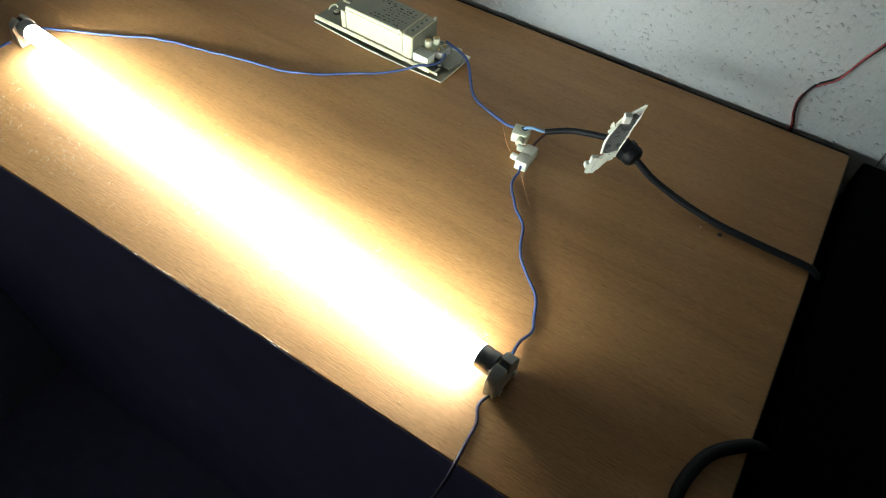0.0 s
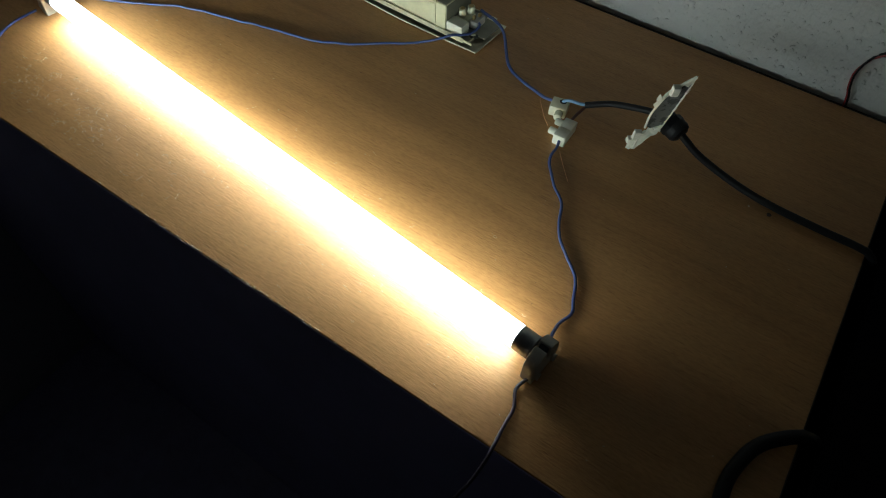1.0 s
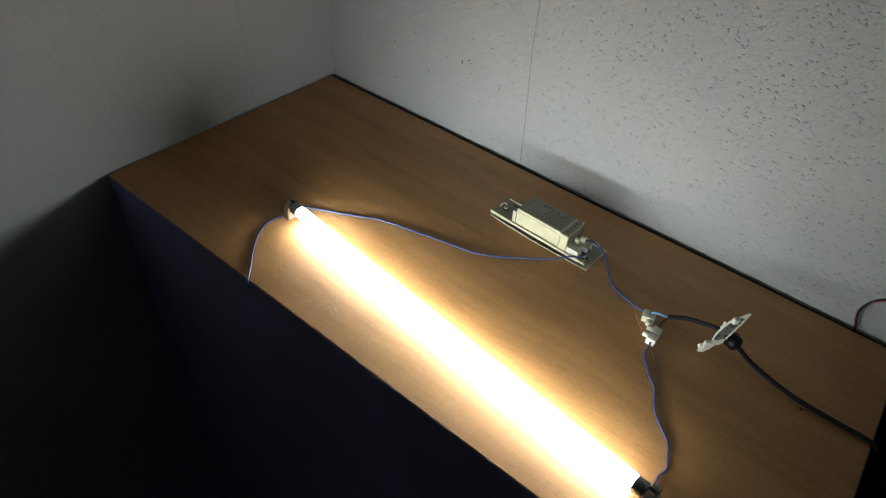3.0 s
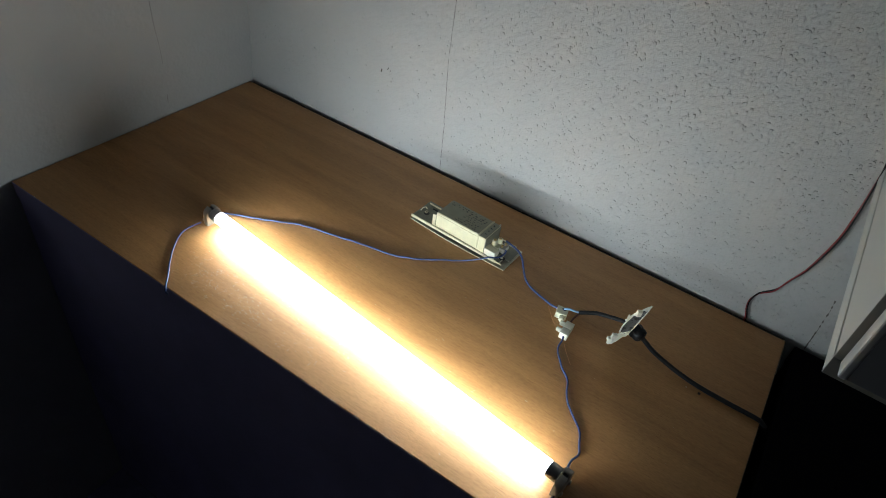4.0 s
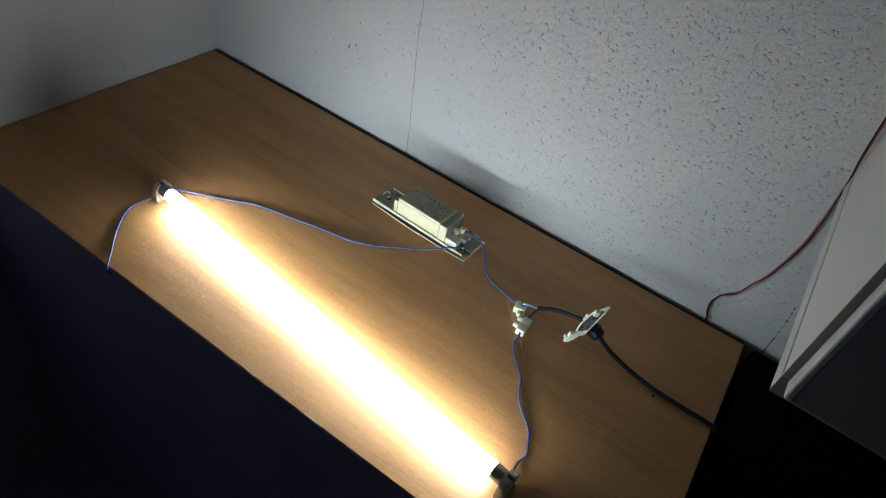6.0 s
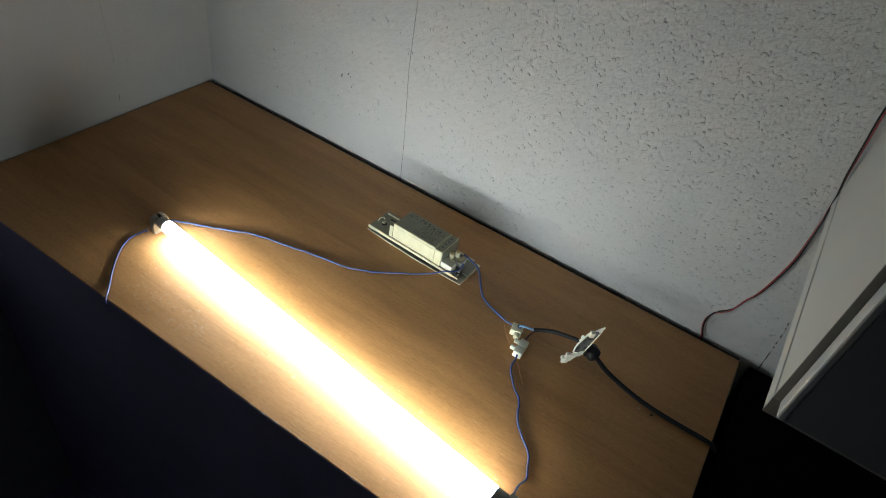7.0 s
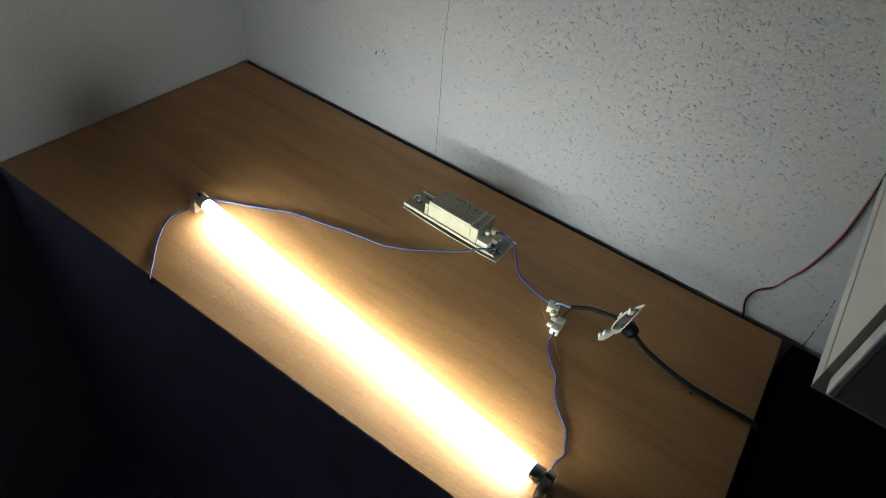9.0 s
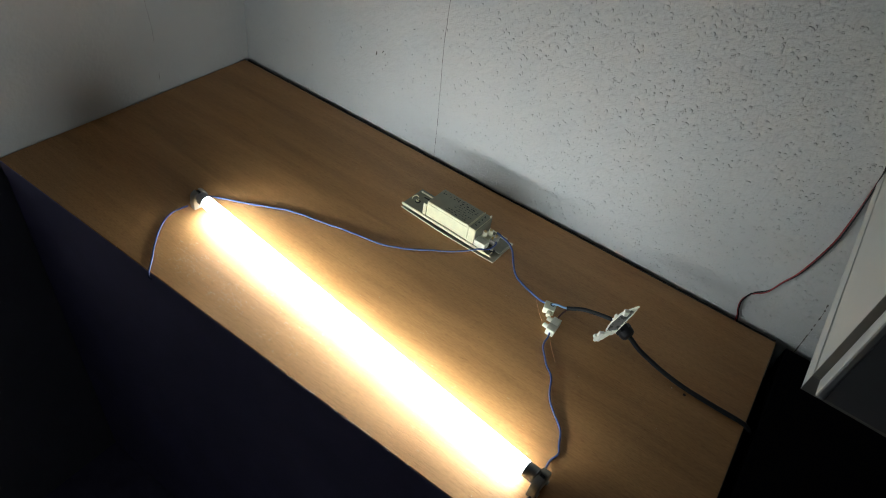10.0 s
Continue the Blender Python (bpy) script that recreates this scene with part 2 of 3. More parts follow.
slab("wall_front", -0.1, 2.9, -3.22, -3.1, FLOOR_Z, TOP, ROOM, "plain grey wall across the room")


def seam(name, points, width, parent, out):
    """A thin ragged crack where two strips of wallpaper meet."""
    rng = random.Random(len(points) * 17 + int(abs(points[0][2]) * 1000))
    b = bmesh.new()
    line = [v + 0.0008 * Vector(noise.noise_vector(v * 90)) for v in smooth_line(points, 0.003)]
    out = Vector(out)
    prev = None
    for v in line:
        v = v - out * (v.dot(out)) + out * Vector(points[0]).dot(out)
        d = Vector((0, 0, 1)).cross(out)
        w = width * rng.uniform(0.15, 1.0) * (0 if rng.random() < 0.3 else 1)
        row = [b.verts.new(v - d * w), b.verts.new(v + out * 0.0004), b.verts.new(v + d * w)]
        if prev:
            b.faces.new((prev[0], prev[1], row[1], row[0]))
            b.faces.new((prev[1], prev[2], row[2], row[1]))
        prev = row
    return part(name, b, SEAM, parent, "dark ragged wallpaper joint")


yw = WALL_Y - 0.0006
seam("wallpaper_joint", [(0.409, yw, -0.02), (0.404, yw, 0.08), (0.397, yw, 0.171), (0.396, yw, 0.242), (0.394, yw, 0.45), (0.392, yw, 0.9)], 0.0005, wall_back, (0, -1, 0))
seam("wallpaper_joint", [(0.975, yw, -0.03), (0.973, yw, 0.044), (0.970, yw, 0.080)], 0.0012, wall_back, (0, -1, 0))
xw = -0.002 + 0.0006
seam("wallpaper_joint", [(xw, -0.170, 0.02), (xw, -0.169, 0.034)], 0.0005, wall_left, (1, 0, 0))
seam("wallpaper_joint", [(xw, -0.168, 0.085), (xw, -0.168, 0.106), (xw, -0.1715, 0.15), (xw, -0.173, 0.22), (xw, -0.175, 0.6)], 0.00035, wall_left, (1, 0, 0))


def woodchips(count, x0, x1, z0, z1, seed):
    """Chips of wood under the paint: small uneven lumps proud of the wall."""
    rng = random.Random(seed)
    verts, faces = [], []
    n = 6
    for _ in range(count):
        x, z = rng.uniform(x0, x1), rng.uniform(z0, z1)
        # the paper is smoother towards the corner
        if rng.random() > min(1.0, 0.05 + max(0.0, (x - 0.30) / 0.40)):
            continue
        size = rng.uniform(0.0, 1.0) ** 1.6
        long = 0.0009 + 0.0016 * size
        wide, high = long * rng.uniform(0.45, 0.85), (0.00045 + 0.0012 * size) * rng.uniform(0.6, 1.1)
        a = rng.gauss(1.9, 0.7)
        ca, sa = math.cos(a), math.sin(a)
        k0 = len(verts)
        ring = []
        for k in range(n):
            t = 2 * math.pi * k / n
            u, v = long * math.cos(t) * rng.uniform(0.75, 1.2), wide * math.sin(t) * rng.uniform(0.75, 1.2)
            ring.append((u * ca - v * sa, u * sa + v * ca))
        verts += [(x + p, WALL_Y + 0.0002, z + q) for p, q in ring]
        verts += [(x + p * 0.82, WALL_Y - high * rng.uniform(0.7, 0.95), z + q * 0.82) for p, q in ring]
        verts.append((x, WALL_Y - high, z))
        for k in range(n):
            j = (k + 1) % n
            faces.append((k0 + k, k0 + j, k0 + n + j, k0 + n + k))
            faces.append((k0 + n + k, k0 + n + j, k0 + 2 * n))
    me = bpy.data.meshes.new("woodchips")
    me.from_pydata(verts, [], faces)
    b = bmesh.new()
    b.from_mesh(me)
    bpy.data.meshes.remove(me)
    return b


tagged(part("woodchips", woodchips(10500, 0.02, 1.02, -0.02, 0.60, 5), PAPER, wall_back, "small lumps of painted woodchip"), kind="stuff")

# marks where the paper is chipped
for x, z, long, tilt in ((0.282, 0.122, 0.004, 1.4), (0.294, 0.129, 0.003, 1.0), (0.298, 0.126, 0.002, 1.2), (0.301, 0.110, 0.0018, 1.3), (0.345, 0.183, 0.002, 0.4)):
    b = bmesh.new()
    c, s = math.cos(tilt), math.sin(tilt)
    ring = [(x + long * u * c - long * 0.3 * w * s, WALL_Y - 0.0007, z + long * u * s + long * 0.3 * w * c) for u, w in ((-1, 0), (-0.3, -1), (0.7, -0.8), (1, 0.3), (0.2, 1), (-0.6, 0.7))]
    b.faces.new([b.verts.new(v) for v in ring])
    part("paper_chip", b, SEAM, wall_back, "dark chip in the wallpaper")

# ---- desk ----
desk = thing("desk", pose(0, 0, 0), "brown varnished wooden desk top pushed into the corner", "desk")
part("desktop", box(0.0, WIDTH, -DEPTH, 0.0, -0.025, 0.0, 0.0007), WOOD, desk)
# edging and added full-height panel carry the haze colour
part("front_edging", box(0.0005, WIDTH - 0.0005, -DEPTH - 0.0007, -DEPTH + 0.0006, -0.0252, -0.0010, 0.0002, 1), FRONT, desk, "blue-grey front edging tinted for the haze")
part("front_panel", box(0.001, WIDTH - 0.001, -DEPTH + 0.0005, -DEPTH + 0.019, FLOOR_Z, -0.0258, 0.0005), FRONT, desk, "added blue-grey front panel tinted for the haze over the dark")
# added filler, black to paint the shade in the gap behind the desk
part("rear_gap_shade", box(0.0, WIDTH, 0.0004, WALL_Y - 0.0004, -0.030, -0.0045, 0.0004, 1), BLACKEDGE, desk, "added black filler painting the shade between desk and wall")
part("side_edging", box(WIDTH - 0.0002, WIDTH + 0.0012, -DEPTH, -0.0005, -0.0252, -0.0016, 0.0003, 1), BLACKEDGE, desk, "black side edging")
part("side_panel", box(0.02, 0.042, -DEPTH + 0.02, -0.005, FLOOR_Z, -0.0255, 0.001), DARK_WOOD, desk, "dark wooden side panel")
part("side_panel", box(WIDTH - 0.042, WIDTH - 0.02, -DEPTH + 0.02, -0.005, FLOOR_Z, -0.0255, 0.001), DARK_WOOD, desk, "dark wooden side panel")
part("rear_panel", box(0.042, WIDTH - 0.042, -0.03, -0.012, -0.45, -0.025, 0.001), DARK_WOOD, desk, "dark wooden rear panel")


def edge_chips(seed):
    """Splintered veneer along the front edge."""
    rng = random.Random(seed)
    b = bmesh.new()
    for _ in range(240):
        x = rng.gauss(0.58, 0.05) if rng.random() < 0.88 else rng.uniform(0.05, 0.94)
        if not 0.02 < x < 0.94:
            continue
        y, z, s = -DEPTH + rng.uniform(-0.0004, 0.0012), rng.uniform(-0.0003, 0.0007), rng.uniform(0.0005, 0.0015)
        v = [b.verts.new((x + s * rng.uniform(-1.4, 1.4), y + s * rng.uniform(-0.5, 0.5), z + s * rng.uniform(-0.35, 0.45))) for _ in range(4)]
        for i, j, k in ((0, 1, 2), (0, 1, 3), (0, 2, 3), (1, 2, 3)):
            b.faces.new((v[i], v[j], v[k]))
    return b


tagged(part("edge_splinters", edge_chips(3), CHIPPED, desk, "pale splintered veneer on the front edge"), kind="stuff")


# ---- fluorescent tube ----
NEAR, FAR = Vector((0.784, -0.364, 0.0165)), Vector((0.272, -0.311, 0.0165))
AXIS = (NEAR - FAR).normalized()
SIDE = Vector((0, 0, 1)).cross(AXIS)
tube = thing("fluorescent_tube", Matrix.Translation((0, 0, 0)), "slim lit fluorescent tube with dull metal end caps", "lamp")
part("glass_tube", cylinder(FAR, NEAR, 0.0079, n=40), GLOW, tube, "glowing white glass tube", smooth=True)
for end, out in ((NEAR, AXIS), (FAR, -AXIS)):
    cap = part("end_cap", cylinder(end - out * 0.001, end + out * 0.0115, 0.0083, n=36, bevel=0.0008), CAPM, tube, "dull grey metal cap", smooth=True)
    for s in (-1, 1):
        part("pin", cylinder(end + out * 0.0115 + SIDE * 0.0024 * s, end + out * 0.0175 + SIDE * 0.0024 * s, 0.0011, n=10), BRASS, cap)


def lampholder(end, out, r, label):
    """An upright push-in holder: two rounded horns with a slot between, on a foot."""
    base = Vector((end.x, end.y, 0)) + Vector((out.x, out.y, 0)) * 0.0122
    turn = Matrix(((SIDE.x, out.x, 0, base.x), (SIDE.y, out.y, 0, base.y), (0, 0, 1, 0), (0, 0, 0, 1)))
    ob = thing("lampholder", turn, label, "lampholder", "lampholders at the tube's ends")
    h, c = 0.0150, 0.0150
    arc = [(r * math.cos(radians(a)), c + (h - 0.004) * math.sin(radians(a))) for a in range(0, 181, 12)]
    right = [p for p in arc if p[0] > 0.0022]
    left = [p for p in arc if p[0] < -0.0022]
    outline = [(-r, 0.0), (r, 0.0)] + right + [(0.0021, 0.0255), (0.0021, 0.0135), (-0.0021, 0.0135), (-0.0021, 0.0255)] + left
    part("body", prism(outline, 0.0085, 0.0007), HOLDER, ob, smooth=True)
    part("slot_lining", box(-0.0019, 0.0019, 0.0015, 0.0070, 0.0136, 0.0240), SLOT, ob, "dark contact slot")
    for s in (-1, 1):
        part("wire_port", cylinder((s * 0.0085, 0.0086, 0.006), (s * 0.0085, 0.0105, 0.006), 0.0026, n=14), HOLDER, ob)
    return ob


lampholder(NEAR, AXIS, 0.0132, "milky white plastic lampholder at the tube's end")
lampholder(FAR, -AXIS, 0.0108, "milky white plastic lampholder near the side wall")


# ---- ballast ----
def build_ballast():
    ob = thing("ballast", pose(0.5265, -0.1040, 0, 0, 0, -2.5), "grey steel magnetic ballast with a printed top, on the desk", "ballast")
    # lower channel: thin plate with upturned lips
    b = bmesh.new()
    for k in range(12):
        x0, x1 = -0.077 + k * 0.013, -0.077 + (k + 1) * 0.013
        rows = []
        for x in (x0, x1):
            u = x / 0.078
            bow = 0.0016 * (1 - u * u)
            edge = 0.0266 - 0.0014 * abs(u)
            rows.append([b.verts.new((x, y, z)) for y, z in ((-edge, 0.0030 - bow), (-edge + 0.0014, 0.0016 - 0.6 * bow), (edge - 0.0014, 0.0016 - 0.6 * bow), (edge, 0.0030 - bow))])
        for i in range(3):
            b.faces.new((rows[0][i], rows[1][i], rows[1][i + 1], rows[0][i + 1]))
    bmesh.ops.remove_doubles(b, verts=b.verts, dist=0.00001)
    bmesh.ops.solidify(b, geom=list(b.faces), thickness=0.0010)
    lift = 0.0003 - min(v.co.z for v in b.verts)
    bmesh.ops.translate(b, vec=(0, 0, lift), verts=b.verts)
    part("lower_plate", b, DULLSTEEL, ob, "dull beige bowed steel plate", smooth=True)
    b = box(-0.078, 0.060, -0.0225, 0.0225, 0.0062, 0.0075, 0.0003, 1)
    box(0.060, 0.078, -0.0085, 0.0190, 0.0062, 0.0075, 0.0003, 1, b)
    box(0.060, 0.070, -0.0225, -0.0140, 0.0062, 0.0075, 0.0003, 1, b)
    part("upper_plate", b, PLATEM, ob, "grey steel plate with notched end")
    part("front_lip", box(-0.078, 0.064, -0.0236, -0.0222, 0.0050, 0.0098, 0.0004, 1), STEEL, ob, "bright folded lip")
    part("rear_lip", box(-0.074, -0.048, 0.0150, 0.0164, 0.0074, 0.0100, 0.0004, 1), STEEL, ob, "bright folded lip")
    part("rear_lip", box(-0.040, 0.070, 0.0222, 0.0236, 0.0050, 0.0090, 0.0004, 1), STEEL, ob, "bright folded lip")
    for x, y in ((-0.070, -0.016), (-0.070, 0.016), (0.055, 0.016), (0.055, -0.018)):
        part("spacer", cylinder((x, y, 0.0014), (x, y, 0.0064), 0.002, n=10), STEEL, ob)
    core = part("core", box(-0.0385, 0.0300, -0.0208, 0.0185, 0.0074, 0.0330, 0.0016, 2), COREM, ob, "pale lacquered core cover", smooth=True)
    part("top_edge", box(-0.0380, 0.0298, -0.0214, -0.0200, 0.0280, 0.0300, 0.0004, 1), COREM, core)
    part("side_tab", box(-0.0440, -0.0384, -0.0213, -0.0196, 0.0074, 0.0270, 0.0005, 1), STEEL, ob, "upright steel tab")
    clamp = part("clamp", box(0.0312, 0.0425, -0.0216, 0.0188, 0.0074, 0.0326, 0.0014, 2), COREM, ob, "pale end clamp", smooth=True)
    # printed labels; their grey also paints the weaker light on the top
    part("printed_label", box(-0.0375, 0.0290, -0.0194, 0.0176, 0.0329, 0.0333, 0.0001, 1), LABELM, core, "printed label, greyed for the dim light on top")
    part("printed_label", box(0.0320, 0.0418, -0.0203, 0.0176, 0.0325, 0.0329, 0.0001, 1), LABELM, clamp, "printed label, greyed for the dim light on top")
    # printed marks too small to read
    rng = random.Random(8)
    for row in range(8):
        x = -0.034 if row in (0, 1) else rng.uniform(-0.012, 0.004)
        y = 0.0135 - row * 0.0041
        while x < (0.024 if row != 4 else 0.010):
            w = rng.uniform(0.0008, 0.0035)
            tall = 0.00055 if row != 1 else 0.0010
            part("print_bar", box(x, x + w, y - tall, y + tall, 0.0333, 0.0334), INK, core)
            x += w + rng.uniform(0.0008, 0.0045 if row > 1 else 0.0075)
    for x, y, r in ((-0.010, 0.0115, 0.0016), (-0.004, 0.0120, 0.0013)):
        ring = bmesh.new()
        cord([(x + r * math.cos(a), y + r * math.sin(a), 0.0333) for a in (0, 0.8, 1.6, 2.4, 3.2, 4.0, 4.8, 5.6, 6.2)], 0.00022, 5, 0.0006, bm=ring)
        part("print_ring", ring, INK, core)
    for k in range(4):
        part("print_bar", box(0.0352, 0.0378, -0.0125 + k * 0.0072, -0.0110 + k * 0.0072, 0.0329, 0.0330), INK, clamp)
        part("print_bar", box(0.0352, 0.0358, -0.0110 + k * 0.0072, -0.0092 + k * 0.0072, 0.0329, 0.0330), INK, clamp)
    # folded seams of the cover and a raised band round the clamp
    part("band", box(0.0298, 0.0316, -0.0219, 0.0191, 0.0074, 0.0336, 0.0005, 1), COREM, ob, "pale folded band")
    # darker plate puts shade on the end turned away from the tube
    part("end_face_shade", box(0.0424, 0.0432, -0.0205, 0.0178, 0.0080, 0.0318, 0.0003, 1), PLATEM, clamp, "dull grey plate painting the shade on the clamp's end")
    part("corner_tab", box(0.0405, 0.0425, 0.0150, 0.0180, 0.0326, 0.0352, 0.0004, 1), DULLSTEEL, clamp, "small bent tab")
    part("corner_tab", box(0.0260, 0.0280, -0.0208, -0.0200, 0.0320, 0.0346, 0.0003, 1), DULLSTEEL, core, "small bent tab")
    part("terminal_housing", box(0.0430, 0.0600, -0.0205, -0.0085, 0.0074, 0.0175, 0.0008), WHITE, ob, "white terminal housing")
    part("terminal_housing", box(0.0430, 0.0560, -0.0060, 0.0085, 0.0074, 0.0155, 0.0008), CREAM, ob, "cream terminal housing")
    for x, y, z in ((0.0475, -0.0020, 0.0152), (0.0515, 0.0060, 0.0152)):
        tower = part("screw_tower", cylinder((x, y, z), (x, y, z + 0.0075), 0.0034, n=18, bevel=0.0004), CREAM, ob, smooth=True)
        part("screw", cylinder((x, y, z + 0.0075), (x, y, z + 0.0082), 0.0022, n=14), BRASS, tower)
    for x, y in ((-0.066, -0.004), (0.066, -0.010)):
        part("screw_hole", cylinder((x + 0.0014, y - 0.0010, 0.0074), (x + 0.0014, y - 0.0010, 0.0077), 0.0040, n=18), SLOT, ob, "dark hole")
        s = part("screw", cylinder((x, y, 0.0075), (x, y, 0.0095), 0.0026, n=16, bevel=0.0004), STEEL, ob, "small steel screw")
        part("slot", box(x - 0.0026, x + 0.0026, y - 0.0004, y + 0.0004, 0.0094, 0.0098), SLOT, s)
    part("connector_block", box(0.0560, 0.0640, -0.0030, 0.0120, 0.0074, 0.0150, 0.0008), HOLDER, ob, "milky grey connector block")
    part("contact", box(0.0575, 0.0600, -0.0010, 0.0020, 0.0149, 0.0185, 0.0003, 1), BRASS, ob, "brass contact")
    part("contact", box(0.0590, 0.0615, 0.0060, 0.0090, 0.0149, 0.0180, 0.0003, 1), BRASS, ob, "brass contact")
    part("end_tab", box(0.0610, 0.0730, -0.0232, -0.0222, 0.0062, 0.0088, 0.0003, 1), STEEL, ob, "bright folded lip")
    part("end_tab", box(0.0690, 0.0700, -0.0222, -0.0140, 0.0074, 0.0088, 0.0003, 1), STEEL, ob, "bright folded lip")
    part("hook", cord([(-0.0745, -0.006, 0.0078), (-0.0735, -0.003, 0.0112), (-0.071, 0.001, 0.0118), (-0.069, 0.002, 0.009)], 0.0007, 6, 0.001), STEEL, ob, smooth=True)
    part("mounting_slot", box(-0.064, -0.050, 0.008, 0.0105, 0.0074, 0.0078), SLOT, ob)
    return ob


build_ballast()

# ---- wiring on the desk ----
R = 0.00115


def wire(name, points, mat, r, label, group="thin insulated leads"):
    ob = part(name, cord(points, r, 10, 0.003, wobble=0.0010), mat, smooth=True)
    return tagged(ob, label, "wire", group)


wire("blue_wire", [(0.2515, -0.3245, 0.0060), (0.246, -0.333, 0.0030), (0.2435, -0.347, 0.0016), (0.2600, -0.3755, 0.0016), (0.2885, -0.4065, 0.0016), (0.3085, -0.4255, 0.0022), (0.3110, -0.4285, -0.0005), (0.3118, -0.4290, -0.0045), (0.3122, -0.4275, -0.0085), (0.3124, -0.4240, -0.0100)], BLUE, R, "thin blue lead tucked over the desk's front edge")
wire("blue_wire", [(0.2500, -0.3020, 0.0060), (0.253, -0.292, 0.0040), (0.2670, -0.2830, 0.0030), (0.3020, -0.2630, 0.0016), (0.3460, -0.2380, 0.0016), (0.3860, -0.2270, 0.0016), (0.4340, -0.2138, 0.0016), (0.4870, -0.1995, 0.0016), (0.5449, -0.1574, 0.0016), (0.5577, -0.1481, 0.003), (0.5733, -0.1363, 0.008), (0.5793, -0.132, 0.0112), (0.5893, -0.1221, 0.0098), (0.592, -0.1117, 0.01), (0.592, -0.1061, 0.0125), (0.5882, -0.1051, 0.0135)], BLUE, R, "long blue lead from lampholder to ballast")
wire("blue_wire", [(0.5841, -0.0921, 0.0165), (0.5909, -0.0937, 0.017), (0.601, -0.0942, 0.014), (0.6123, -0.0974, 0.008), (0.6246, -0.1126, 0.002), (0.639, -0.1292, 0.0016), (0.6519, -0.1366, 0.0016), (0.6692, -0.1421, 0.0016), (0.6840, -0.1490, 0.0045), (0.6930, -0.1515, 0.0070)], BLUE, 0.0014, "blue lead from ballast to the terminal block")
wire("blue_wire", [(0.7190, -0.1860, 0.0060), (0.7205, -0.1935, 0.0030), (0.7220, -0.2065, 0.0016), (0.7345, -0.2255, 0.0016), (0.7505, -0.2410, 0.0016), (0.7595, -0.2620, 0.0016), (0.7715, -0.2780, 0.0016), (0.7885, -0.2930, 0.0016), (0.7980, -0.3140, 0.0016), (0.8003, -0.3220, 0.0016), (0.7975, -0.3340, 0.0025), (0.7990, -0.3480, 0.0050), (0.8055, -0.3560, 0.0060)], BLUE, R, "kinked blue lead from terminal block to lampholder")
wire("dark_wire", [(0.8040, -0.3730, 0.0060), (0.8000, -0.3785, 0.0030), (0.7975, -0.3875, 0.0016), (0.8025, -0.3980, 0.0016), (0.8040, -0.4100, 0.0016), (0.8048, -0.4255, 0.0022), (0.8055, -0.4350, -0.0005), (0.8045, -0.4470, -0.006), (0.8000, -0.4600, -0.015), (0.790, -0.478, -0.05), (0.77, -0.50, -0.20), (0.76, -0.51, -0.50), (0.75, -0.53, -0.735)], DARKWIRE, R, "dark thin lead running over the desk's front edge")


def terminal_block(name, m, poles, label):
    """Poles of a screw terminal strip lying on its side: screw towers point along -x, wire holes along y."""
    ob = thing(name, m, label, "terminal", "screw terminal blocks")
    w = 0.0112
    for k in range(poles):
        y = (k - (poles - 1) / 2) * (w + 0.0006)
        body = part("pole_body", box(-0.0050, 0.0054, y - w / 2, y + w / 2, 0.0, 0.0098, 0.0008, 2), WHITE, ob, smooth=True)
        part("groove", box(-0.0048, 0.0052, y + w / 2 - 0.0002, y + w / 2 + 0.0008, 0.0008, 0.0092), OLDWHITE, body)
        tower = part("screw_tower", cylinder((-0.0048, y + 0.001, 0.0062), (-0.0112, y + 0.001, 0.0062), 0.0029, n=18, bevel=0.0006), WHITE, ob, smooth=True)
        part("screw", cylinder((-0.0111, y + 0.001, 0.0062), (-0.0115, y + 0.001, 0.0062), 0.0020, n=12), BRASS, tower)
    return ob


def single_terminal(m, label):
    """One pole turned upright, so that its wire hole shows on top."""
    ob = thing("terminal_block", m, label, "terminal", "screw terminal blocks")
    body = part("pole_body", box(-0.0072, 0.0072, -0.0068, 0.0068, 0.0, 0.0095, 0.0009, 2), CREAM, ob, smooth=True)
    part("wire_hole", cylinder((0.0021, 0.0026, 0.0094), (0.0021, 0.0026, 0.0097), 0.0029, n=18), SLOT, body)
    part("screw_tower", cylinder((0.0020, -0.0066, 0.0052), (0.0020, -0.0135, 0.0052), 0.0034, n=18, bevel=0.0006), CREAM, ob, smooth=True)
    return ob


single_terminal(pose(0.7005, -0.1530, 0, 0, 0, 12), "small cream plastic screw terminal with blue leads")
terminal_block("terminal_block", pose(0.7180, -0.1770, 0.0, 0, 0, 2), 2, "white plastic twin screw terminal block")

# ---- end plate with gland and mains cable ----
WDIR = Vector((0.8147, 0.5798, 0.0))
UDIR = Vector((0.1163, -0.1635, 0.9797))
OUT = WDIR.cross(UDIR).normalized()
P0 = Vector((0.767, -0.159, 0.001))
PLATE = Matrix(((WDIR.x, -OUT.x, UDIR.x, P0.x), (WDIR.y, -OUT.y, UDIR.y, P0.y), (WDIR.z, -OUT.z, UDIR.z, P0.z), (0, 0, 0, 1)))


def crumple(b, amount, cuts=2, seed=0.0):
    """Torn, uneven plastic: more vertices, pushed about."""
    bmesh.ops.triangulate(b, faces=list(b.faces))
    bmesh.ops.subdivide_edges(b, edges=list(b.edges), cuts=cuts, use_grid_fill=True)
    for v in b.verts:
        v.co += amount * Vector(noise.noise_vector(v.co * 420 + Vector((seed, 0, 0))))
    return b


plate = thing("end_plate", PLATE, "broken white plastic end cap standing on its torn edge", "plate")
